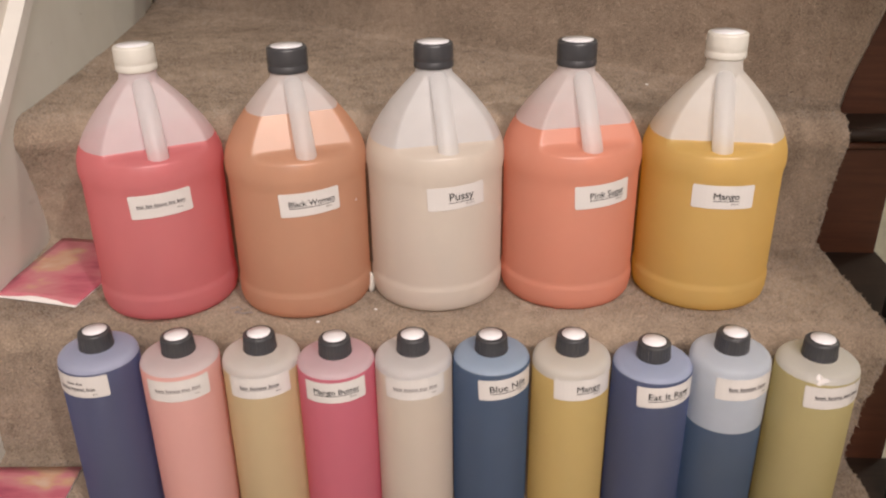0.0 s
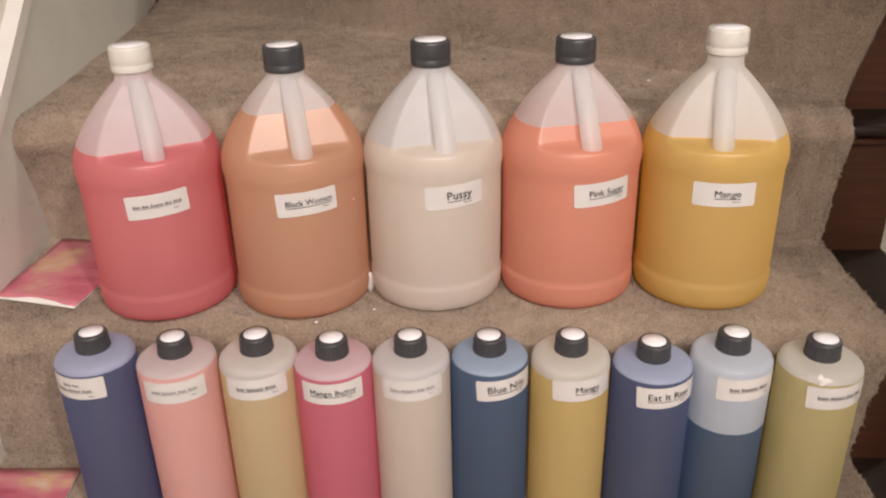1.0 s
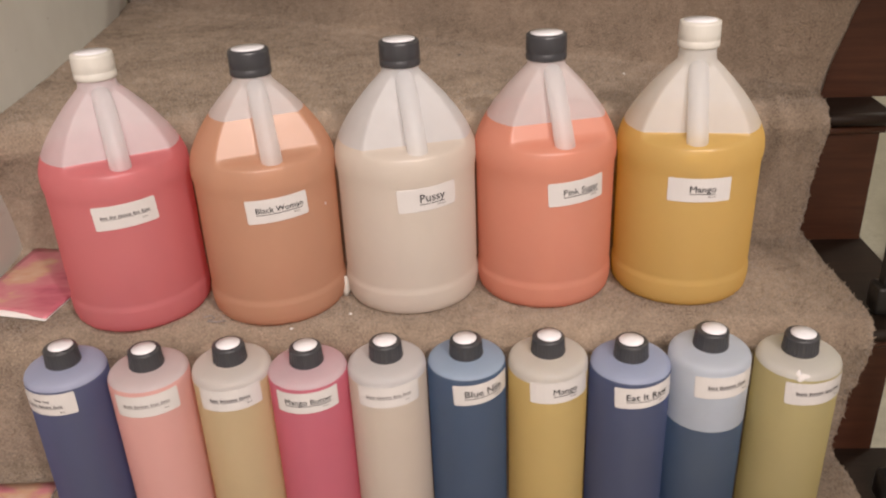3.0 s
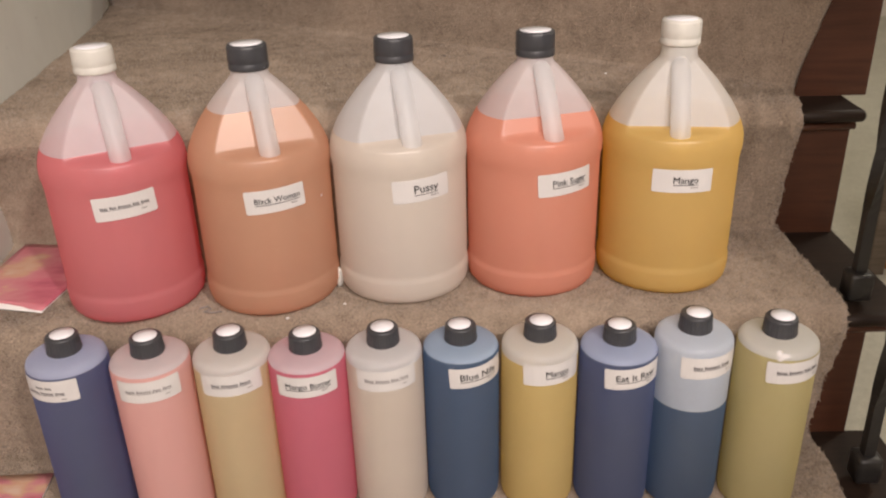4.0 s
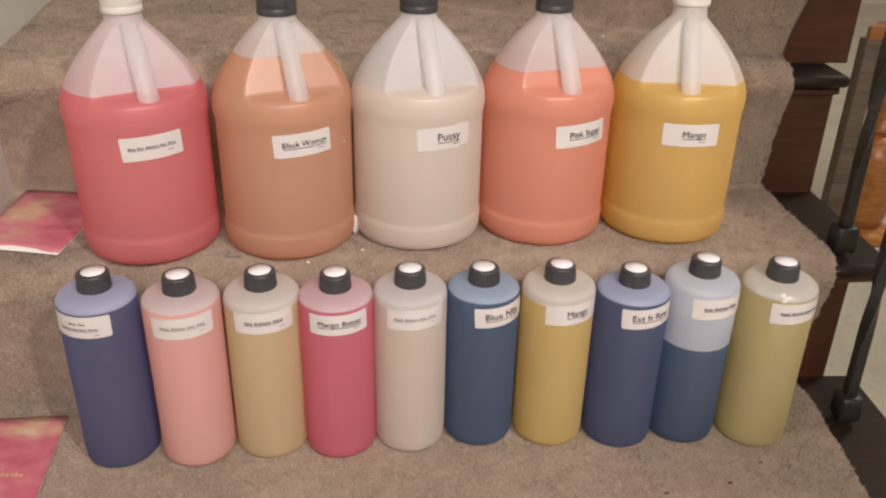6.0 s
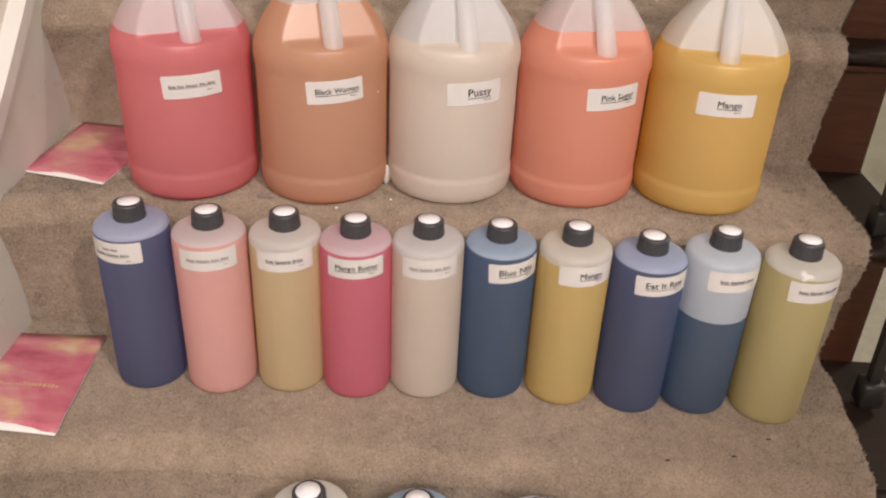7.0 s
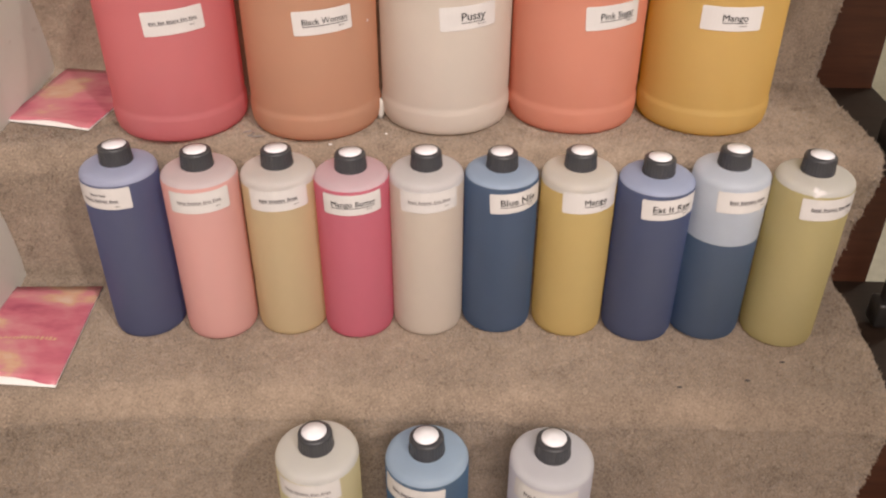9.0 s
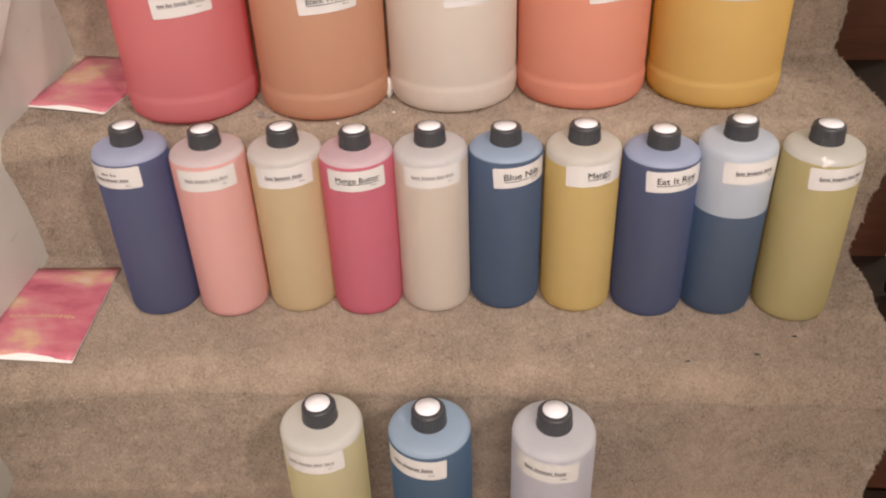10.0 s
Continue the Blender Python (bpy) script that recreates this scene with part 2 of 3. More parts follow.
slab("floor", -0.9, 4.2, -3.2, 4.6, -0.1, 0.0, RUG, "pale greenish beige rug covering the hall floor", "floor")
slab("ceiling", -1.6, 4.2, -3.2, 4.6, 3.0, 3.1, CEIL, "plain white ceiling over the stairwell", "ceiling")
slab("wall_east", 4.2, 4.3, -3.2, 4.6, 0.0, 3.0, WALL, "cream painted wall across the hall", "wall")
slab("wall_south", -1.6, 4.2, -3.3, -3.2, 0.0, 3.0, WALL, "cream painted wall of the hall", "wall")
slab("wall_north", -1.6, 4.2, 4.6, 4.7, 0.0, 3.0, WALL, "cream painted wall at the far end", "wall")


def along_wall(y, gap=0.0):
    """The stair wall: straight beside the lower steps, then swinging outward."""
    return -0.508 - 0.03 * y - (0.2 * y * y / (1 + 0.9 * y) if y > 0 else 0.0) - gap


def wall_strip(name, ys, low, high, gap, depth, mat, label, category):
    verts, faces = [], []
    for y in ys:
        x = along_wall(y, gap)
        verts += [(x, y, low(y)), (x, y, high(y)), (x - depth, y, high(y)), (x - depth, y, low(y))]
    for i in range(len(ys) - 1):
        for k in range(4):
            j = (k + 1) % 4
            faces.append((4 * i + k, 4 * i + j, 4 * i + 4 + j, 4 * i + 4 + k))
    faces += [(0, 1, 2, 3), tuple(4 * (len(ys) - 1) + k for k in (3, 2, 1, 0))]
    bm = bmesh.new()
    bm.from_mesh(mesh_of("strip", verts, faces))
    return tagged(part(name, bm, mat, smooth=False), label, category, kind="structure")


RUN = [float(y) for y in np.linspace(-0.9, 1.4, 47)]
YS = [-3.2, *RUN, 2.2, 4.6]
rake = lambda y: 0.74 + 0.76 * (max(-0.9, min(y, 1.4)) - 0.25)
wall_strip("wall_west", YS, lambda y: 0.0, lambda y: 3.0, 0.016, 0.12, WALL, "off-white painted plaster wall beside the stairs", "wall")
wall_strip("skirting_board", RUN, lambda y: rake(y) - 0.6, rake, 0.0, 0.015, PAINT, "white painted sloping skirting board beside the steps", "skirting")
wall_strip("skirting_trim", RUN, lambda y: rake(y) + 0.001, lambda y: rake(y) + 0.026, -0.006, 0.022, TRIM, "glossy white moulding capping the sloping skirting", "trim")

# ---- the stairs: (tread height, nose y at wall and at rail, foot of the riser behind it at wall and at rail) ----
STEPS = [
    (0.18, -0.365, -0.350, -0.150, -0.120),
    (0.36, -0.150, -0.140, 0.066, 0.106),
    (0.54, 0.082, 0.080, 0.300, 0.324),
    (0.72, 0.286, 0.290, 1.150, 0.372),
    (0.90, 1.120, 0.338, 2.000, 0.56),
]
RISE = 0.18


def rail_edge(y, z):
    """Where the carpet ends beside the bare wood."""
    crease = min(math.hypot(y - b1, z - zz) for zz, n0, n1, b0, b1 in STEPS)
    if y > 0.34:
        return 0.517 + 0.24 * max(0, z - 0.722) + 0.28 * (min(y, 0.45) - 0.34)
    return 0.517 - 0.07 * max(0.0, 0.11 - y) - (0.005 if z < 0.45 else 0.0) - 0.009 * math.exp(-crease / 0.06)


def carpet_profile(f):
    """Points (y, z) of the carpet over all the steps, at the share f of the way from wall to rail."""
    pts = []
    foot = mix(-0.39, -0.375, f)
    last = 0.0
    for z, n0, n1, b0, b1 in STEPS:
        nose, back = mix(n0, n1, f), mix(b0, b1, f)
        if z < 0.8:
            nose -= (0.036 if z == 0.72 else 0.052) * math.exp(-f / 0.10)
        if z == 0.72:
            back = back - 0.02 * math.sin(math.pi * f)
        if z == 0.90:
            nose = nose - 0.02 * math.sin(math.pi * f)
        for k in range(15):
            g = k / 14
            zz = mix(last + 0.004, z - 0.034, g)
            yy = mix(foot - 0.006 * (1 - g) ** 2, nose + 0.002, g ** 1.5)
            pts.append((yy, zz))
        for k in range(1, 9):
            a = math.pi / 2 * k / 8
            pts.append((nose + 0.034 * (1 - math.cos(a)), z - 0.034 + 0.034 * math.sin(a)))
        for k in range(1, 21):
            g = k / 21
            pts.append((mix(nose + 0.034, back - 0.008, g), z))
        foot, last = back, z
    return pts


NX = 110
cols = [carpet_profile(i / (NX - 1)) for i in range(NX)]
NP = len(cols[0])
grid = np.zeros((NX, NP, 3))
for i, col in enumerate(cols):
    for k, (y, z) in enumerate(col):
        f = i / (NX - 1)
        edge = 0.004 * noise.noise((3.0, y * 14, z * 14)) + 0.002 * noise.noise((9.0, y * 60, z * 60))
        x = mix(along_wall(y) - 0.008, rail_edge(y, z) + edge, f)
        grid[i, k] = (x, y + 0.003 * noise.noise((x * 9, y * 9, z * 9)), z + 0.0025 * noise.noise((x * 11, y * 11, z * 7 + 4)))
verts = grid.reshape(-1, 3)
faces = [(i * NP + k, (i + 1) * NP + k, (i + 1) * NP + k + 1, i * NP + k + 1) for i in range(NX - 1) for k in range(NP - 1)]
carpet = finish("stair_carpet", mesh_of("stair_carpet", verts, faces), CARPET)
tagged(carpet, "worn beige cut-pile carpet fitted over the stairs", "carpet", kind="structure")
solid = carpet.modifiers.new("thickness", "SOLIDIFY")
solid.thickness, solid.offset = 0.013, -1.0

# wooden steps beside the carpet
stairs = thing("staircase", pose(0, 0, 0), "dark mahogany stairs with worn wooden treads and nosings", "stairs")
stairs["kind"] = "structure"
for z, n0, n1, b0, b1 in STEPS:
    XR, XL = (0.600, 0.47) if z < 0.8 else (0.636, 0.54)
    inset, back = (0.040 if z == 0.54 else 0.004), (0.064 if z > 0.8 else 0.044)
    if z > 0.8:
        n1 = 0.320
    bm = box(bmesh.new(), XL, XR, n1 + 0.03, b1 + 0.02, z - 0.036, z - 0.0185)
    part("tread", bm, DARKWOOD, stairs, smooth=False)
    bm = bmesh.new()
    tube(bm, [(XL, n1 + 0.03, z - 0.027), (XR + 0.001, n1 + 0.03, z - 0.027), (XR + 0.003, n1 + 0.0305, z - 0.027)], [0.0086, 0.0086, 0.0068], 16)
    part("nosing", bm, DARKWOOD, stairs)
    bm = bmesh.new()
    tube(bm, [(XL, n1 + 0.040, z - 0.046), (XR - 0.001, n1 + 0.040, z - 0.043)], 0.0055, 10)
    part("cove_moulding", bm, MAHOGANY, stairs)
    bm = box(bmesh.new(), min(XL, 0.51), XR - inset, n1 + back, n1 + back + 0.02, z - RISE - 0.018, z - 0.036)
    part("riser", bm, MAHOGANY, stairs, smooth=False)
    bm = box(bmesh.new(), XR - inset - 0.040, XR - inset - 0.012, n1 + back + 0.026, b1 + 0.04, 0.0 if z < 0.8 else 0.735, z - 0.042)
    part("side_panel", bm, MAHOGANY, stairs, smooth=False)


def baluster(x, y, z, lean):
    ob = thing("baluster", pose(x, y, z - 0.012), "black wrought iron baluster with a twisted shaft and collar", "baluster", "stair balusters")
    pts = [(0, lean * h / 0.2, h) for h in np.linspace(0.03, 0.86, 60)]
    bm = bmesh.new()
    rings = []
    for i, p in enumerate(pts):
        tw = 0.0 if p[2] < 0.10 else (p[2] - 0.10) * 14
        rings.append([bm.verts.new((p[0] + 0.0088 * math.cos(tw + k * math.pi / 2 + math.pi / 4), p[1] + 0.0088 * math.sin(tw + k * math.pi / 2 + math.pi / 4), p[2])) for k in range(4)])
    for a, b in zip(rings, rings[1:]):
        for k in range(4):
            bm.faces.new((a[k], a[(k + 1) % 4], b[(k + 1) % 4], b[k]))
    bm.faces.new(rings[-1])
    part("shaft", bm, IRON, ob, smooth=False)
    bm = bmesh.new()
    box(bm, -0.014, 0.014, -0.014, 0.014, 0.0, 0.034, 0.004)
    part("shoe", bm, IRON, ob, "square iron foot collar")
    return ob


baluster(0.545, 0.138, 0.54, 0.006)
baluster(0.542, 0.032, 0.36, 0.006)


# ---- the hall beside the stairs ----
def plant_stand(x, y):
    ob = thing("plant_stand", pose(x, y, 0.0) @ Matrix.Diagonal((1.25, 1.25, 1.1, 1)), "honey-coloured turned wooden stand on the pale rug", "stand")
    finish("foot", lathe("foot", [(0.05, 0.0), (0.075, 0.002), (0.078, 0.010), (0.066, 0.022), (0.050, 0.034)], 40), HONEY, ob)
    finish("belly", lathe("belly", [(0.046, 0.034), (0.052, 0.06), (0.060, 0.11), (0.064, 0.17), (0.062, 0.215), (0.052, 0.245), (0.036, 0.262), (0.024, 0.268)], 40), HONEY, ob)
    finish("neck", lathe("neck", [(0.024, 0.268), (0.030, 0.274), (0.020, 0.285), (0.018, 0.33), (0.026, 0.36), (0.046, 0.40), (0.05, 0.44), (0.03, 0.47)], 40), HONEY, ob)
    finish("top", lathe("top", [(0.02, 0.47), (0.052, 0.475), (0.060, 0.490), (0.058, 0.515), (0.01, 0.517)], 48), HONEY, ob)
    # Added leg: gives an unidentified grey-brown upright band a body.
    part("leg", box(bmesh.new(), -0.112, -0.078, -0.062, -0.030, 0.0, 0.50, 0.003), GREYWOOD, ob, "added straight grey-brown leg")
    part("rail", box(bmesh.new(), -0.112, 0.05, -0.064, -0.050, 0.50, 0.53, 0.003), HONEY, ob)
    return ob


plant_stand(1.255, 1.268)


# ---- bottles and jugs ----
def wrapped(name, pieces, az, h, radius, tilt, mat, parent, label=""):
    """Flat shapes, given as (vertices, faces) in the label's plane, laid round a bottle's wall."""
    verts, faces = [], []
    c, s = math.cos(radians(tilt)), math.sin(radians(tilt))
    for vs, fs in pieces:
        base = len(verts)
        for u, v in vs:
            uu, vv = u * c - v * s, u * s + v * c
            a = radians(az) + uu / radius
            verts.append((radius * math.sin(a), -radius * math.cos(a), h + vv))
        faces += [[base + k for k in f] for f in fs]
    return finish(name, mesh_of(name, verts, faces), mat, parent, label, smooth=False)


def rect(u0, u1, v0, v1, n=10):
    vs = [(mix(u0, u1, k / n), v) for v in (v0, v1) for k in range(n + 1)]
    return vs, [(k, k + 1, n + 2 + k, n + 1 + k) for k in range(n)]


def rounded(w, h, r=0.0018):
    """A label's outline with rounded corners."""
    us = [-w / 2, -w / 2 + r * 0.15, -w / 2 + r * 0.5, -w / 2 + r] + [mix(-w / 2 + r, w / 2 - r, k / 14) for k in range(1, 14)] + [w / 2 - r, w / 2 - r * 0.5, w / 2 - r * 0.15, w / 2]
    vs = []
    for side in (-1, 1):
        for u in us:
            d = min(r, w / 2 - abs(u))
            vs.append((u, side * (h / 2 - r + math.sqrt(max(0.0, r * r - (r - d) ** 2)))))
    n = len(us)
    return vs, [(k, k + 1, n + k + 1, n + k) for k in range(n - 1)]


def letters(text, size):
    """Vertices and faces of a line of text, centred."""
    cu = bpy.data.curves.new("text", "FONT")
    cu.body, cu.size, cu.align_x, cu.align_y, cu.resolution_u = text, size, "CENTER", "CENTER", 2
    cu.bevel_depth, cu.bevel_resolution = size * 0.009, 0
    ob = new("text", cu)
    me = bpy.data.meshes.new_from_object(ob.evaluated_get(bpy.context.evaluated_depsgraph_get()))
    vs, fs = [(v.co.x, v.co.y) for v in me.vertices], [tuple(p.vertices) for p in me.polygons]
    bpy.data.objects.remove(ob)
    bpy.data.curves.remove(cu)
    bpy.data.meshes.remove(me)
    return vs, fs


def bars(widths, v, height, gap):
    """Words that cannot be read, as rows of small bars, a bar a letter."""
    total = sum(widths) + gap * (len(widths) - 1)
    u, out = -total / 2, []
    for w in widths:
        count = max(2, round(w / 0.0021))
        step = w / count
        for k in range(count):
            tall = height * (1.0 if k == 0 else 0.74)
            out.append(rect(u + k * step, u + (k + 0.72) * step, v - height / 2, v - height / 2 + tall, 1))
        u += w + gap
    return out


def label_on(ob, az, h, radius, width, height, tilt, text, size, faint=False, shift=0.0, words=None):
    lab = wrapped("label", [rounded(width, height)], az, h, radius + 0.0006, tilt, PAPER, ob, "white paper label with printed name")
    ink = GREYINK if faint else (INK if text else DIMINK)
    if text:
        vs, fs = letters(text, size)
        vs = [(u + shift, v + 0.001) for u, v in vs]
        w = max(u for u, v in vs) - min(u for u, v in vs)
        line = rect(shift - w / 2, shift + w / 2, -size * 0.42 - 0.0003, -size * 0.42 + 0.0005, 6)
        wrapped("lettering", [(vs, fs), line], az, h, radius + 0.0011, tilt, ink, lab, "printed black name, underlined")
        small = bars([size * 0.8], -size * 0.42 - 0.0028, 0.0018, 0.001)
        wrapped("small_print", [([(u + shift + w * 0.36, v) for u, v in p[0]], p[1]) for p in small], az, h, radius + 0.0011, tilt, GREYINK, lab)
    else:
        for v, ws, hh in words:
            pieces = bars(ws, v, hh, 0.0018)
            if len(ws) == 1:
                pieces = [([(u + 0.019, w) for u, w in p[0]], p[1]) for p in pieces]
            wrapped("printed_line", pieces, az, h, radius + 0.0011, tilt, ink, lab)
            if len(ws) > 2:
                total = sum(ws) + 0.0018 * (len(ws) - 1)
                wrapped("underline", [rect(-total / 2, total / 2, v - hh * 0.5 - 0.0012, v - hh * 0.5 - 0.0006, 8)], az, h, radius + 0.0011, tilt, ink, lab)
    return lab


def ribbed(profile, ribs, depth):
    """A screw cap with ribs on its side."""
    me = lathe("cap", profile, ribs * 4)
    lo, hi = profile[1][1] + 0.002, profile[-1][1] - 0.004
    for v in me.vertices:
        if lo < v.co.z < hi:
            a = math.atan2(v.co.y, v.co.x)
            r = math.hypot(v.co.x, v.co.y)
            if r > profile[1][0] * 0.9:
                k = 1 - depth / r * (0.5 + 0.5 * math.cos(a * ribs))
                v.co.x, v.co.y = v.co.x * k, v.co.y * k
    return me


BOTTLE_R = 0.0397
BODY = [(0.030, 0.0), (0.0350, 0.0008), (0.0380, 0.003), (0.0392, 0.007), (BOTTLE_R, 0.014), (BOTTLE_R, 0.06), (BOTTLE_R, 0.11), (BOTTLE_R, 0.165),
        (BOTTLE_R, 0.1945), (0.0394, 0.1980), (0.0384, 0.2008), (0.0364, 0.2030), (0.0330, 0.2045), (0.0280, 0.2056), (0.0230, 0.2063), (0.0180, 0.2068), (0.0150, 0.2074), (0.0142, 0.2085), (0.0142, 0.216)]
CAPP = [(0.0158, 0.2068), (0.0168, 0.2070), (0.0172, 0.2078), (0.0172, 0.2095), (0.0170, 0.2103), (0.0168, 0.2120), (0.0165, 0.2165), (0.0163, 0.2215), (0.0160, 0.2238), (0.0150, 0.2250), (0.0130, 0.2255), (0.006, 0.2255)]
CAP_MESH = ribbed(CAPP, 30, 0.0006)
DISC_MESH = lathe("cap_sticker", [(0.002, 0.2254), (0.0118, 0.2254), (0.0118, 0.2259), (0.002, 0.2260)], 40)


def filled(profile, level, inset, shape=None, seg=72):
    """What stands in a bottle up to the level."""
    pts = []
    for (r0, h0), (r1, h1) in zip(profile, profile[1:]):
        if h0 >= level:
            break
        pts.append((max(0.002, r0 - inset), h0 + (inset if not pts else 0)))
        if h1 > level:
            f = (level - h0) / (h1 - h0)
            pts.append((max(0.002, mix(r0, r1, f) - inset), level))
    pts.append((pts[-1][0] * 0.5, level + 0.0002))
    return lathe("liquid", pts, seg, shape)


def body_of(name, me, level, parent, dry, wet):
    """The wall: clearer where the oil wets it, milkier above."""
    me.materials.append(dry)
    me.materials.append(wet)
    for p in me.polygons:
        p.material_index = 1 if p.center.z < level else 0
    return finish(name, me, None, parent, "milky translucent plastic body")


def cut_at(profile, level):
    """The profile with a ring at the level."""
    pts = list(profile)
    for k in range(len(pts) - 1):
        (r0, h0), (r1, h1) = pts[k], pts[k + 1]
        if h0 < level < h1 and min(level - h0, h1 - level) > 1e-5:
            pts.insert(k + 1, (mix(r0, r1, (level - h0) / (h1 - h0)), level))
            break
    return pts


def oil_bottle(x, y, z, tall, spin, colour, level, what, lab, cloudy=0.35):
    ob = thing("oil_bottle", pose(x, y, z) @ Matrix.Diagonal((1, 1, tall, 1)), what, "bottle", "plastic bottles of fragrance oil")
    body_of("bottle_body", lathe("bottle_body", cut_at(BODY, level), 72), level, ob, stained("plastic_" + what.split()[0], colour, level), oil_surface("filled_" + what.split()[0], colour, max(colour) < 0.2, cloudy))
    finish("liquid", filled(BODY, level, 0.0011), oil_body("oil_" + what.split()[0], colour), ob, what.split(" plastic")[0] + " oil")
    cap = finish("cap", CAP_MESH, BLACKCAP, ob, "black ribbed screw cap")
    cap.matrix_basis = pose(0, 0, 0, 0, 0, spin)
    st = finish("cap_sticker", DISC_MESH, DISC, cap, "round white paper sticker")
    st.matrix_basis = pose(random.uniform(-0.0012, 0.0012), random.uniform(-0.0012, 0.0012), 0)
    az, text, size, faint, shift, words, tilt = lab
    label_on(ob, az, 0.1830, BOTTLE_R, 0.066, 0.0245, tilt, text, size, faint, shift, words)
    return ob


def W(v, ws, h=0.0042):
    return (v, ws, h * 0.78)


UNREAD = [W(0.001, [0.010, 0.014, 0.008, 0.009]), W(-0.006, [0.005], 0.0016)]
TWO = [W(0.004, [0.009, 0.007], 0.0034), W(-0.002, [0.014, 0.014, 0.009], 0.0034), W(-0.0085, [0.005], 0.0016)]
WORDS4 = [W(0.001, [0.009, 0.017, 0.011], 0.0052), W(-0.006, [0.006], 0.0016)]
Z2 = 0.361
ROW = [
    (-0.323, -0.018, tone(68, 76, 108), 0.1968, "Indigo blue plastic bottle standing on the carpeted step", (-13, "", 0, False, 0, TWO, 0)),
    (-0.238, -0.018, tone(226, 156, 148), 0.1990, "Pale pink plastic bottle standing on the carpeted step", (13, "", 0, True, 0, UNREAD, 1), 0.52),
    (-0.157, -0.006, tone(208, 188, 138), 0.1935, "Tan yellow plastic bottle standing on the carpeted step", (10, "", 0, False, 0, WORDS4, 2)),
    (-0.079, -0.008, tone(206, 84, 114), 0.1985, "Raspberry red plastic bottle standing on the carpeted step", (8, "Mango Butter", 0.0087, False, 0.001, None, 1)),
    (0.000, 0.000, tone(192, 180, 165), 0.1940, "Cloudy beige plastic bottle standing on the carpeted step", (8, "", 0, True, 0, UNREAD, 2), 0.46),
    (0.080, 0.009, tone(54, 78, 106), 0.1995, "Slate blue plastic bottle standing on the carpeted step", (29, "Blue Nile", 0.0114, False, -0.001, None, 3)),
    (0.162, 0.006, tone(204, 176, 92), 0.1915, "Mustard yellow plastic bottle standing on the carpeted step", (18, "Mango", 0.0099, False, 0.003, None, 2)),
    (0.243, 0.001, tone(56, 68, 98), 0.1985, "Dark slate plastic bottle standing on the carpeted step", (18, "Eat It Raw", 0.0107, False, 0.0, None, 3)),
    (0.321, 0.007, tone(54, 74, 98), 0.1300, "Half-full blue plastic bottle standing on the carpeted step", (16, "", 0, False, 0.003, WORDS4, 2)),
    (0.404, -0.002, tone(172, 160, 104), 0.1970, "Olive yellow plastic bottle standing on the carpeted step", (15, "", 0, False, 0.004, UNREAD, 3)),
]
TALL = [1.005, 0.99, 0.978, 0.97, 0.972, 0.955, 0.975, 0.962, 1.0, 0.997]
for k, (x, y, colour, level, what, *rest) in enumerate(ROW):
    ob = oil_bottle(x, y, Z2, TALL[k], k * 37, colour, level, what, *rest)


def skin(h):
    """The bottle's radius at a height."""
    return float(np.interp(h, [q[1] for q in BODY], [q[0] for q in BODY])) + 0.0006


scrap_verts, scrap_faces = [(skin(0.2005) * math.sin(-0.24), -skin(0.2005) * math.cos(-0.24), 0.2008)], []
for k in range(24):
    a = 6.2832 * k / 24
    du = 0.0048 * (1 + 0.4 * math.sin(3 * a + 1) + 0.25 * math.sin(5 * a)) * math.cos(a) / 0.039
    h = 0.2005 + 0.0038 * (1 + 0.35 * math.sin(3 * a + 1)) * math.sin(a)
    scrap_verts.append((skin(h) * math.sin(du - 0.24), -skin(h) * math.cos(du - 0.24), h + 0.0003))
    scrap_faces.append((0, 1 + k, 1 + (k + 1) % 24))
finish("sticker_residue", mesh_of("sticker_residue", scrap_verts, scrap_faces), PAPER, ob, "torn scrap of white sticker")
Z1 = 0.181
for k, (x, y, colour, level, what, lab) in enumerate([
        (-0.092, -0.230, tone(192, 184, 140), 0.1950, "Pale straw plastic bottle standing on the lower step", (-6, "", 0, True, 0, UNREAD, 2)),
        (0.013, -0.231, tone(58, 86, 112), 0.1980, "Steel blue plastic bottle standing on the lower step", (-19, "", 0, False, 0, WORDS4, -2)),
        (0.131, -0.229, tone(206, 206, 220), 0.1980, "Milky lavender plastic bottle standing on the lower step", (-13, "", 0, False, 0, WORDS4, -3))]):
    oil_bottle(x, y, Z1, 0.975, 50 + k * 61, colour, level, what, lab)

# one gallon jugs with a moulded handle
JUG = [(0.060, 0.0), (0.068, 0.0008), (0.0725, 0.003), (0.0752, 0.007), (0.0766, 0.013), (0.0772, 0.020), (0.0773, 0.0275), (0.0771, 0.0295), (0.0762, 0.0325), (0.0756, 0.0350), (0.0757, 0.0380), (0.0761, 0.043),
       (0.0761, 0.090), (0.0761, 0.140), (0.0762, 0.151), (0.0766, 0.157), (0.0775, 0.162), (0.0780, 0.166), (0.0781, 0.171), (0.0777, 0.176)]
for k in range(1, 33):
    g = k / 32
    JUG.append((0.0777 - 0.0572 * g ** 1.42, 0.176 + 0.086 * (g ** 0.93)))
JUG += [(0.0196, 0.266), (0.0190, 0.270), (0.0190, 0.285)]


def pocket(x, y, z, inset=0.0):
    """The flat hollow on both sides of the handle."""
    if 0.189 < z < 0.262:
        g = (z - 0.189) / 0.073
        lim = mix(0.050, 0.016, g) - inset
        ease = min(1.0, (z - 0.189) / 0.004)
        if -y > lim:
            y = mix(y, -lim, ease)
    return (x, y, z)


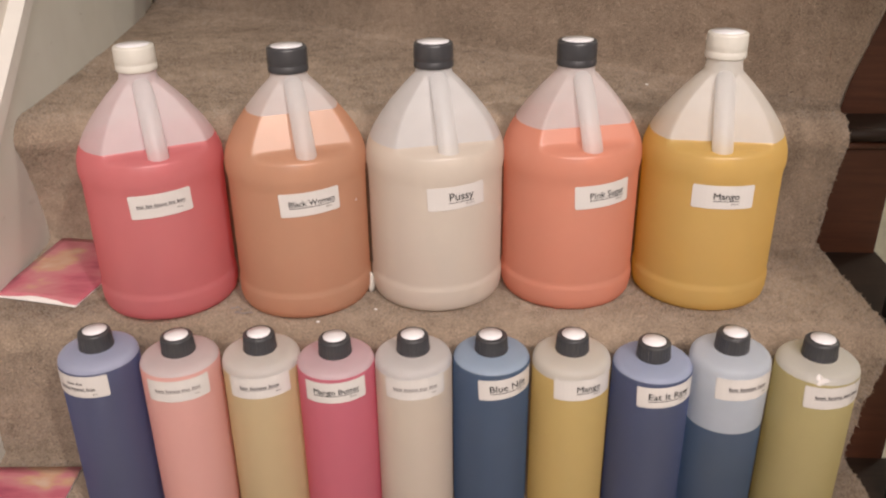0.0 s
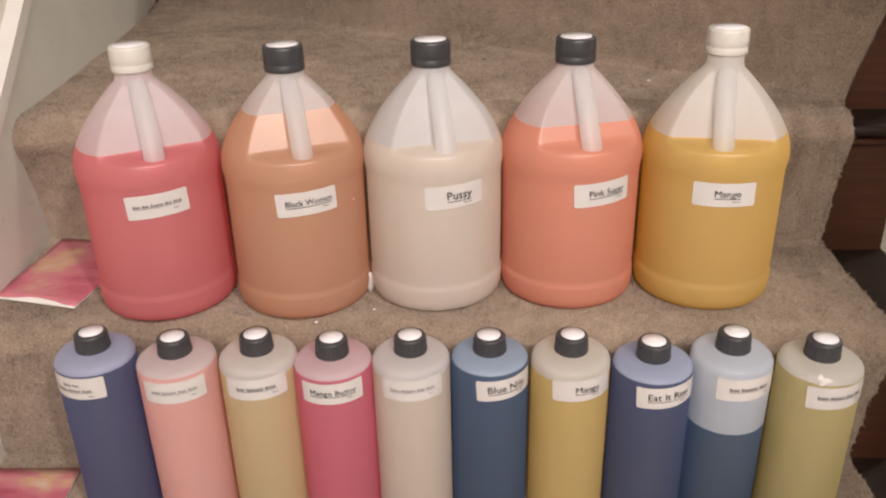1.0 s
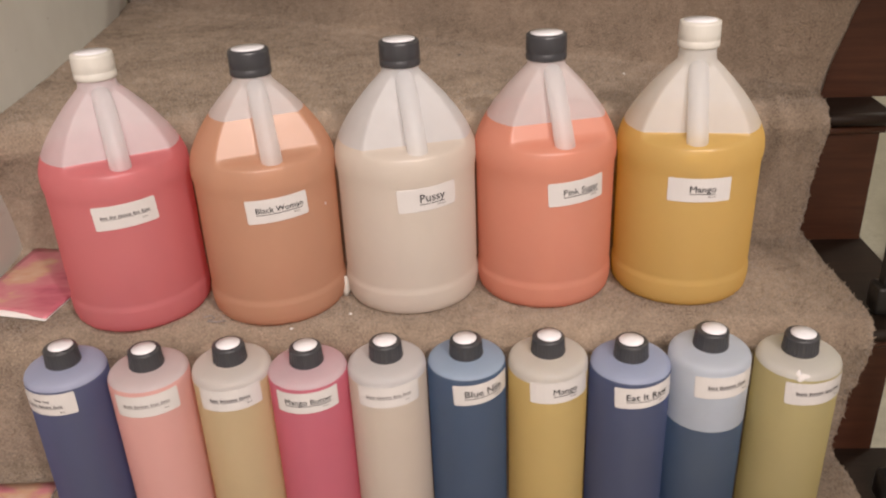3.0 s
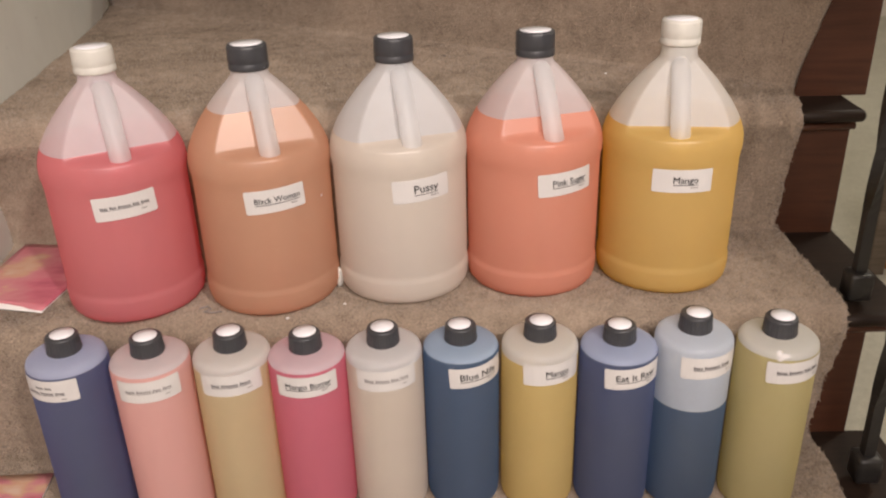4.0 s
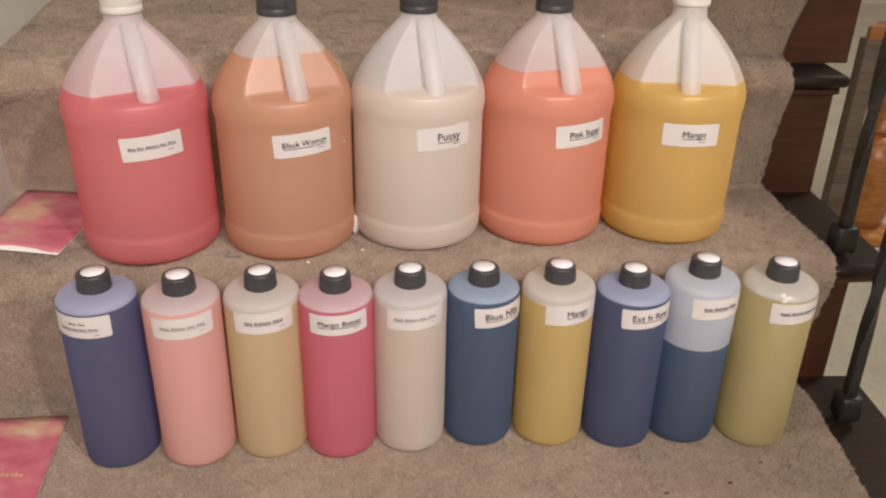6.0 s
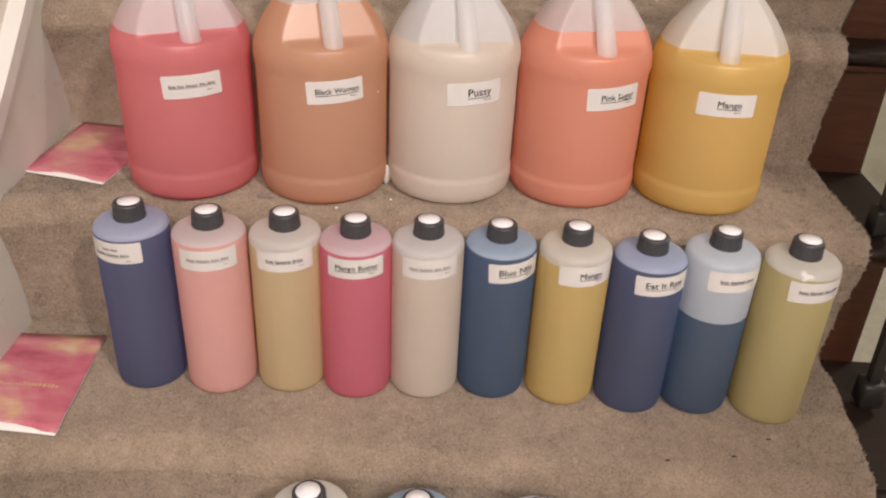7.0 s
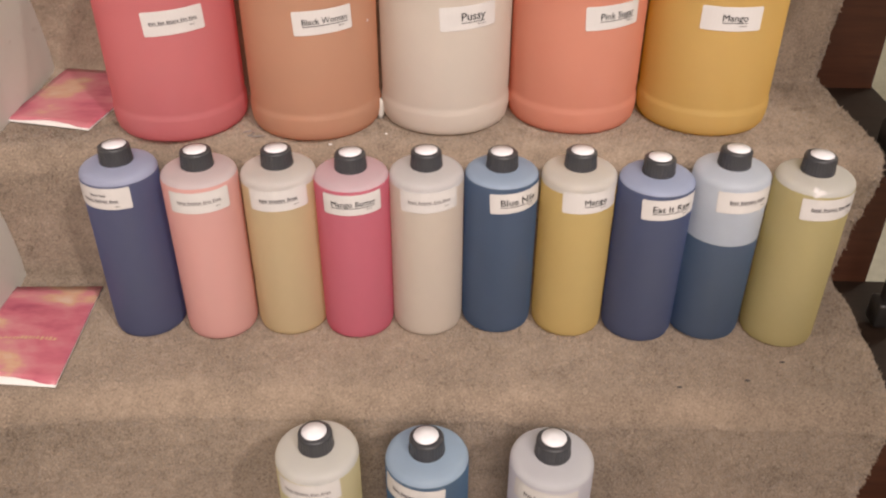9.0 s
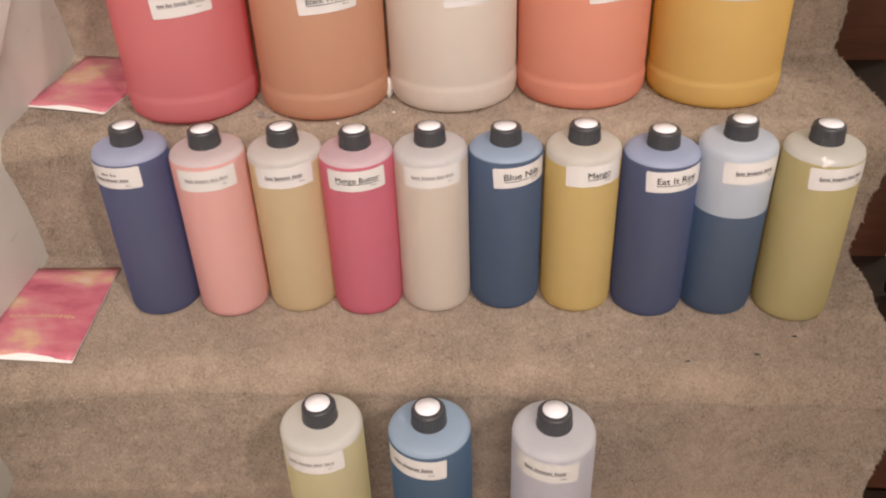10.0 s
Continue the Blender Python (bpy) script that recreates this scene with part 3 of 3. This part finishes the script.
bm = bmesh.new()
tube(bm, [(0, -0.012, 0.264), (0, -0.020, 0.258), (0, -0.028, 0.249), (0, -0.037, 0.235), (0, -0.046, 0.219), (0, -0.055, 0.203), (0, -0.062, 0.190), (0, -0.066, 0.180), (0, -0.066, 0.172)],
     [0.007, 0.0098, 0.0105, 0.0105, 0.0105, 0.0108, 0.0110, 0.0110, 0.009], 20, 0.75)
HANDLE_MESH = bpy.data.meshes.new("handle")
bmesh.ops.recalc_face_normals(bm, faces=bm.faces)
bm.to_mesh(HANDLE_MESH)
bm.free()
JCAP = [(0.0200, 0.2685), (0.0212, 0.2688), (0.0216, 0.2700), (0.0216, 0.2750), (0.0210, 0.2760), (0.0210, 0.2770), (0.0216, 0.2780), (0.0215, 0.2840), (0.0213, 0.2920), (0.0208, 0.2945), (0.0195, 0.2955), (0.008, 0.2955)]
JCAP_MESH = ribbed(JCAP, 40, 0.00015)
JDISC_MESH = lathe("cap_sticker", [(0.002, 0.2954), (0.0170, 0.2954), (0.0170, 0.2960), (0.002, 0.2961)], 44)


def jug(x, y, turn, colour, level, white, lift, what, lab, cloudy=0.40):
    ob = thing("fragrance_jug", pose(x, y, 0.541, 0, 0, turn) @ Matrix.Diagonal((1.012, 1.012, 1, 1)), what, "jug", "gallon jugs of fragrance oil")
    body_of("jug_body", lathe("jug_body", cut_at(JUG, level), 144, pocket), level, ob, stained("plastic_" + what.split()[0], colour, level), oil_surface("filled_" + what.split()[0], colour, max(colour) < 0.2, cloudy))
    finish("handle", HANDLE_MESH, HANDLE, ob, "milky moulded handle")
    finish("liquid", filled(JUG, level, 0.0013, lambda x, y, z: pocket(x, y, z, 0.0016), 144), oil_body("oil_" + what.split()[0], colour), ob, what.split(" plastic")[0] + " oil")
    cap = finish("cap", JCAP_MESH if not white else JCAP_MESH.copy(), None, ob, ("white" if white else "black") + " ribbed screw cap")
    cap.data.materials.clear()
    cap.data.materials.append(WHITECAP if white else BLACKCAP)
    cap.matrix_basis = pose(0, 0, lift)
    finish("cap_sticker", JDISC_MESH, DISC, cap, "round white paper sticker")
    az, text, size, faint, shift, words, tilt = lab
    label_on(ob, az - turn, 0.1430, 0.0764, 0.066, 0.0265, tilt, text, size, faint, shift, words)
    return ob


RED5 = [W(0.001, [0.008, 0.007, 0.013, 0.007, 0.009], 0.0042), W(-0.006, [0.006], 0.0016)]
jug(-0.307, 0.152, 30, tone(206, 92, 100), 0.1965, True, 0.003, "Raspberry red plastic jug, nearly full, on the carpeted step", (25, "", 0, False, 0, RED5, 3))
amber = jug(-0.144, 0.163, 24, tone(190, 134, 98), 0.230, False, 0.0, "Amber orange plastic jug, nearly full, on the carpeted step", (22, "Black Woman", 0.0090, False, 0.002, None, 3))
dot = [(0.0016 * math.cos(a), 0.0016 * math.sin(a)) for a in np.linspace(0, 6.283, 13)[:-1]]
wrapped("paper_speck", [(dot, [tuple(range(12))])], 42, 0.132, 0.0770, 0, DISC, amber, "tiny white paper speck")
jug(0.012, 0.185, 18, tone(220, 208, 194), 0.194, False, 0.0, "Clear beige plastic jug, nearly full, on the carpeted step", (22, "Pussy", 0.0130, False, 0.0045, None, 3), 0.48)
jug(0.168, 0.196, 16, tone(240, 134, 96), 0.210, False, 0.0, "Coral pink plastic jug, nearly full, on the carpeted step", (24, "Pink Sugar", 0.0102, False, 0.004, None, 3), 0.50)
jug(0.328, 0.199, -6, tone(216, 172, 62), 0.196, True, 0.008, "Golden yellow plastic jug, nearly full, on the carpeted step", (-2, "Mango", 0.0105, False, 0.003, None, 0))


# ---- cards, scraps and marks on the carpet ----
def card(corners, z, what, torn, gilt=False):
    ob = thing("card", pose(0, 0, 0), what, "card", "watercolour cards")
    a, b, c, d = [Vector((*p, z)) for p in corners]
    n = 12
    def sheet(v0, v1, lift, thick, bend):
        verts, faces = [], []
        for s in (0, 1):
            for i in range(n + 1):
                for j in range(n + 1):
                    u, v = i / n, mix(v0, v1, j / n)
                    p = (a * (1 - u) + b * u) * (1 - v) + (d * (1 - u) + c * u) * v
                    jag = bend * max(0.0, math.sin((u - 0.18) * 4.6)) * (1 + 0.35 * noise.noise((u * 22, 5.0, 0))) if j == n else 0
                    verts.append((p.x, p.y + jag, p.z + lift + (0 if s else thick) + 0.0025 * math.sin(u * 3.1) * math.sin(v * 3)))
        m = (n + 1) ** 2
        for i in range(n):
            for j in range(n):
                q = (i * (n + 1) + j, (i + 1) * (n + 1) + j, (i + 1) * (n + 1) + j + 1, i * (n + 1) + j + 1)
                faces += [q, tuple(m + k for k in q[::-1])]
        ring = [i * (n + 1) for i in range(n + 1)] + [n * (n + 1) + j for j in range(1, n + 1)] + [i * (n + 1) + n for i in range(n - 1, -1, -1)] + [j for j in range(n - 1, 0, -1)]
        for p, q in zip(ring, ring[1:] + ring[:1]):
            faces.append((p, m + p, m + q, q))
        bm = bmesh.new()
        bm.from_mesh(mesh_of("sheet", verts, faces))
        return bm
    part("backing", sheet(0.0, 1.0, 0.0, 0.0012, 0.0), CARDEDGE, ob, "white paper backing with a torn edge")
    face = part("printed_face", sheet(0.0, 0.985, 0.0016, 0.0008, torn), CARD, ob, "pink watercolour print")
    if gilt:
        def on(u, v):
            p = (a * (1 - u) + b * u) * (1 - v) + (d * (1 - u) + c * u) * v
            return (p.x, p.y, p.z + 0.0032 + 0.0025 * math.sin(u * 3.1) * math.sin(v * 3))
        verts, faces, u = [], [], 0.10
        while u < 0.80:
            w, low, high = random.uniform(0.018, 0.030), random.uniform(-0.005, 0.004), random.uniform(0.016, 0.034)
            base = len(verts)
            verts += [on(u, 0.60 + low), on(u + w, 0.60 + low), on(u + w + 0.008, 0.60 - high), on(u + 0.008, 0.60 - high)]
            faces.append((base, base + 1, base + 2, base + 3))
            u += w + random.uniform(0.010, 0.020)
        finish("gilt_lettering", mesh_of("gilt_lettering", verts, faces), GOLD, face, "faded gold script, unreadable", smooth=False)
    return ob


card([(-0.514, 0.030), (-0.404, 0.036), (-0.386, -0.143), (-0.500, -0.139)], 0.3625, "pink watercolour printed card lying on the step", 0.008, True)
card([(-0.513, 0.294), (-0.388, 0.280), (-0.408, 0.105), (-0.520, 0.127)], 0.5425, "pink watercolour printed card lying beside the jug", 0.008)


def scrap(name, place, size, what, category, mat, lumps=0.3):
    bm = bmesh.new()
    bmesh.ops.create_icosphere(bm, subdivisions=2, radius=0.5)
    for v in bm.verts:
        v.co *= 1 + lumps * noise.noise(v.co * 2.5 + Vector(place) * 40)
        v.co = Vector((v.co.x * size[0], v.co.y * size[1], v.co.z * size[2]))
    bmesh.ops.translate(bm, verts=bm.verts, vec=(0, 0, size[2] * 0.45))
    ob = part(name, bm, mat)
    ob.matrix_world = pose(*place)
    return tagged(ob, what, category)


scrap("plastic_tab", (-0.066, 0.160, 0.541), (0.010, 0.006, 0.028), "small white plastic tab leaning against a jug", "scrap", WHITECAP, 0.4)
for x, y, z in ((-0.117, 0.087, 0.54), (0.293, 0.459, 0.72), (-0.055, 0.118, 0.54)):
    scrap("paper_crumb", (x, y, z), (0.004, 0.004, 0.002), "tiny white paper crumb on the carpet", "crumb", CARDEDGE)
for x, y, z in ((0.396, -0.063, 0.36), (0.275, -0.109, 0.36), (0.06, 0.595, 0.72), (0.35, -0.095, 0.36)):
    scrap("lint", (x, y, z), (0.006, 0.003, 0.0016), "tiny dark scrap of lint on the carpet", "lint", INK)
bm = bmesh.new()
tube(bm, [(-0.224, 0.110, 0.5425), (-0.216, 0.114, 0.543), (-0.210, 0.108, 0.543), (-0.216, 0.101, 0.543), (-0.206, 0.099, 0.543), (-0.196, 0.103, 0.5425)], 0.0007, 6)
tagged(part("thread", bm, GREYINK), "curled dark thread lying on the carpet", "thread")


# ---- the carpet's pile: short tufts standing all over it ----
def pile_material(name, dark, light):
    m, t, out = material(name)
    geo = node(t, "NewGeometry")
    vec = geo.outputs["Position"]
    big = noise_of(t, vec, 5.5, 4, 0.6)
    mid = noise_of(t, vec, 48, 4, 0.65)
    both = node(t, "Math", [(0, big), (1, mid)], operation="ADD").outputs[0]
    both = node(t, "Math", [(0, geo.outputs["Random Per Island"]), (1, 0.42), (2, both)], operation="MULTIPLY_ADD").outputs[0]
    col = ramp(t, node(t, "Math", [(0, both), (1, 0.62)], operation="MULTIPLY").outputs[0], [(0.48, dark), (0.95, light)])
    dirt = ramp(t, noise_of(t, vec, 23, 5, 0.7), [(0.62, (1, 1, 1)), (0.80, (0.68, 0.66, 0.64))])
    p = node(t, "BsdfPrincipled", [("Base Color", multiply(t, col, dirt)), ("Roughness", 1.0), ("Specular IOR Level", 0.08)])
    t.links.new(p.outputs[0], out.inputs[0])
    return m


PILE = pile_material("carpet_pile", (0.165, 0.130, 0.098), (0.44, 0.350, 0.272))
rng = np.random.default_rng(7)
A, B, C, D = grid[:-1, :-1], grid[1:, :-1], grid[1:, 1:], grid[:-1, 1:]
nor = np.cross(B - A, D - A)
size = np.linalg.norm(nor, axis=2)
nor = nor / np.maximum(size, 1e-12)[..., None]
seen = (A[..., 1] < 1.1) & (A[..., 2] > 0.17)
count = rng.poisson(size * seen * 190000)
idx = np.repeat(np.arange(size.size), count.ravel())
u, v = rng.random((2, idx.size, 1))
pick = lambda q: q.reshape(-1, 3)[idx]
root = (pick(A) * (1 - u) + pick(B) * u) * (1 - v) + (pick(D) * (1 - u) + pick(C) * u) * v
up = pick(nor)
side = np.cross(up, [1.0, 0.0, 0.0])
side /= np.maximum(np.linalg.norm(side, axis=1), 1e-9)[:, None]
turn = rng.random((idx.size, 1)) * 6.283
across = np.cross(up, side)
high = rng.uniform(0.0014, 0.0028, (idx.size, 1))
lean = (side * np.cos(turn * 3) + across * np.sin(turn * 3)) * rng.uniform(0, 0.0022, (idx.size, 1))
tip = root + up * high + lean
wide = rng.uniform(0.0011, 0.0019, (idx.size, 1))
fringe = idx // (NP - 1) >= NX - 2
tip[fringe] += np.stack([rng.uniform(0.0, 0.0024, fringe.sum()), *rng.uniform(-0.002, 0.002, (2, fringe.sum()))], axis=1)
ring = [root - up * 0.0005 + (side * np.cos(turn + k * 2.0944) + across * np.sin(turn + k * 2.0944)) * wide for k in range(3)]
points = np.stack([*ring, tip], axis=1).reshape(-1, 3)
base = (np.arange(idx.size) * 4)[:, None]
tris = np.concatenate([base + np.array(f) for f in ((0, 1, 3), (1, 2, 3), (2, 0, 3))])
me = bpy.data.meshes.new("pile")
me.vertices.add(len(points))
me.vertices.foreach_set("co", points.ravel())
me.loops.add(tris.size)
me.loops.foreach_set("vertex_index", tris.ravel().astype(np.int32))
me.polygons.add(len(tris))
me.polygons.foreach_set("loop_start", np.arange(0, tris.size, 3, dtype=np.int32))
me.update(calc_edges=True)
pile = finish("pile", me, PILE, carpet, "short beige wool tufts", smooth=False)
pile["kind"] = "stuff"
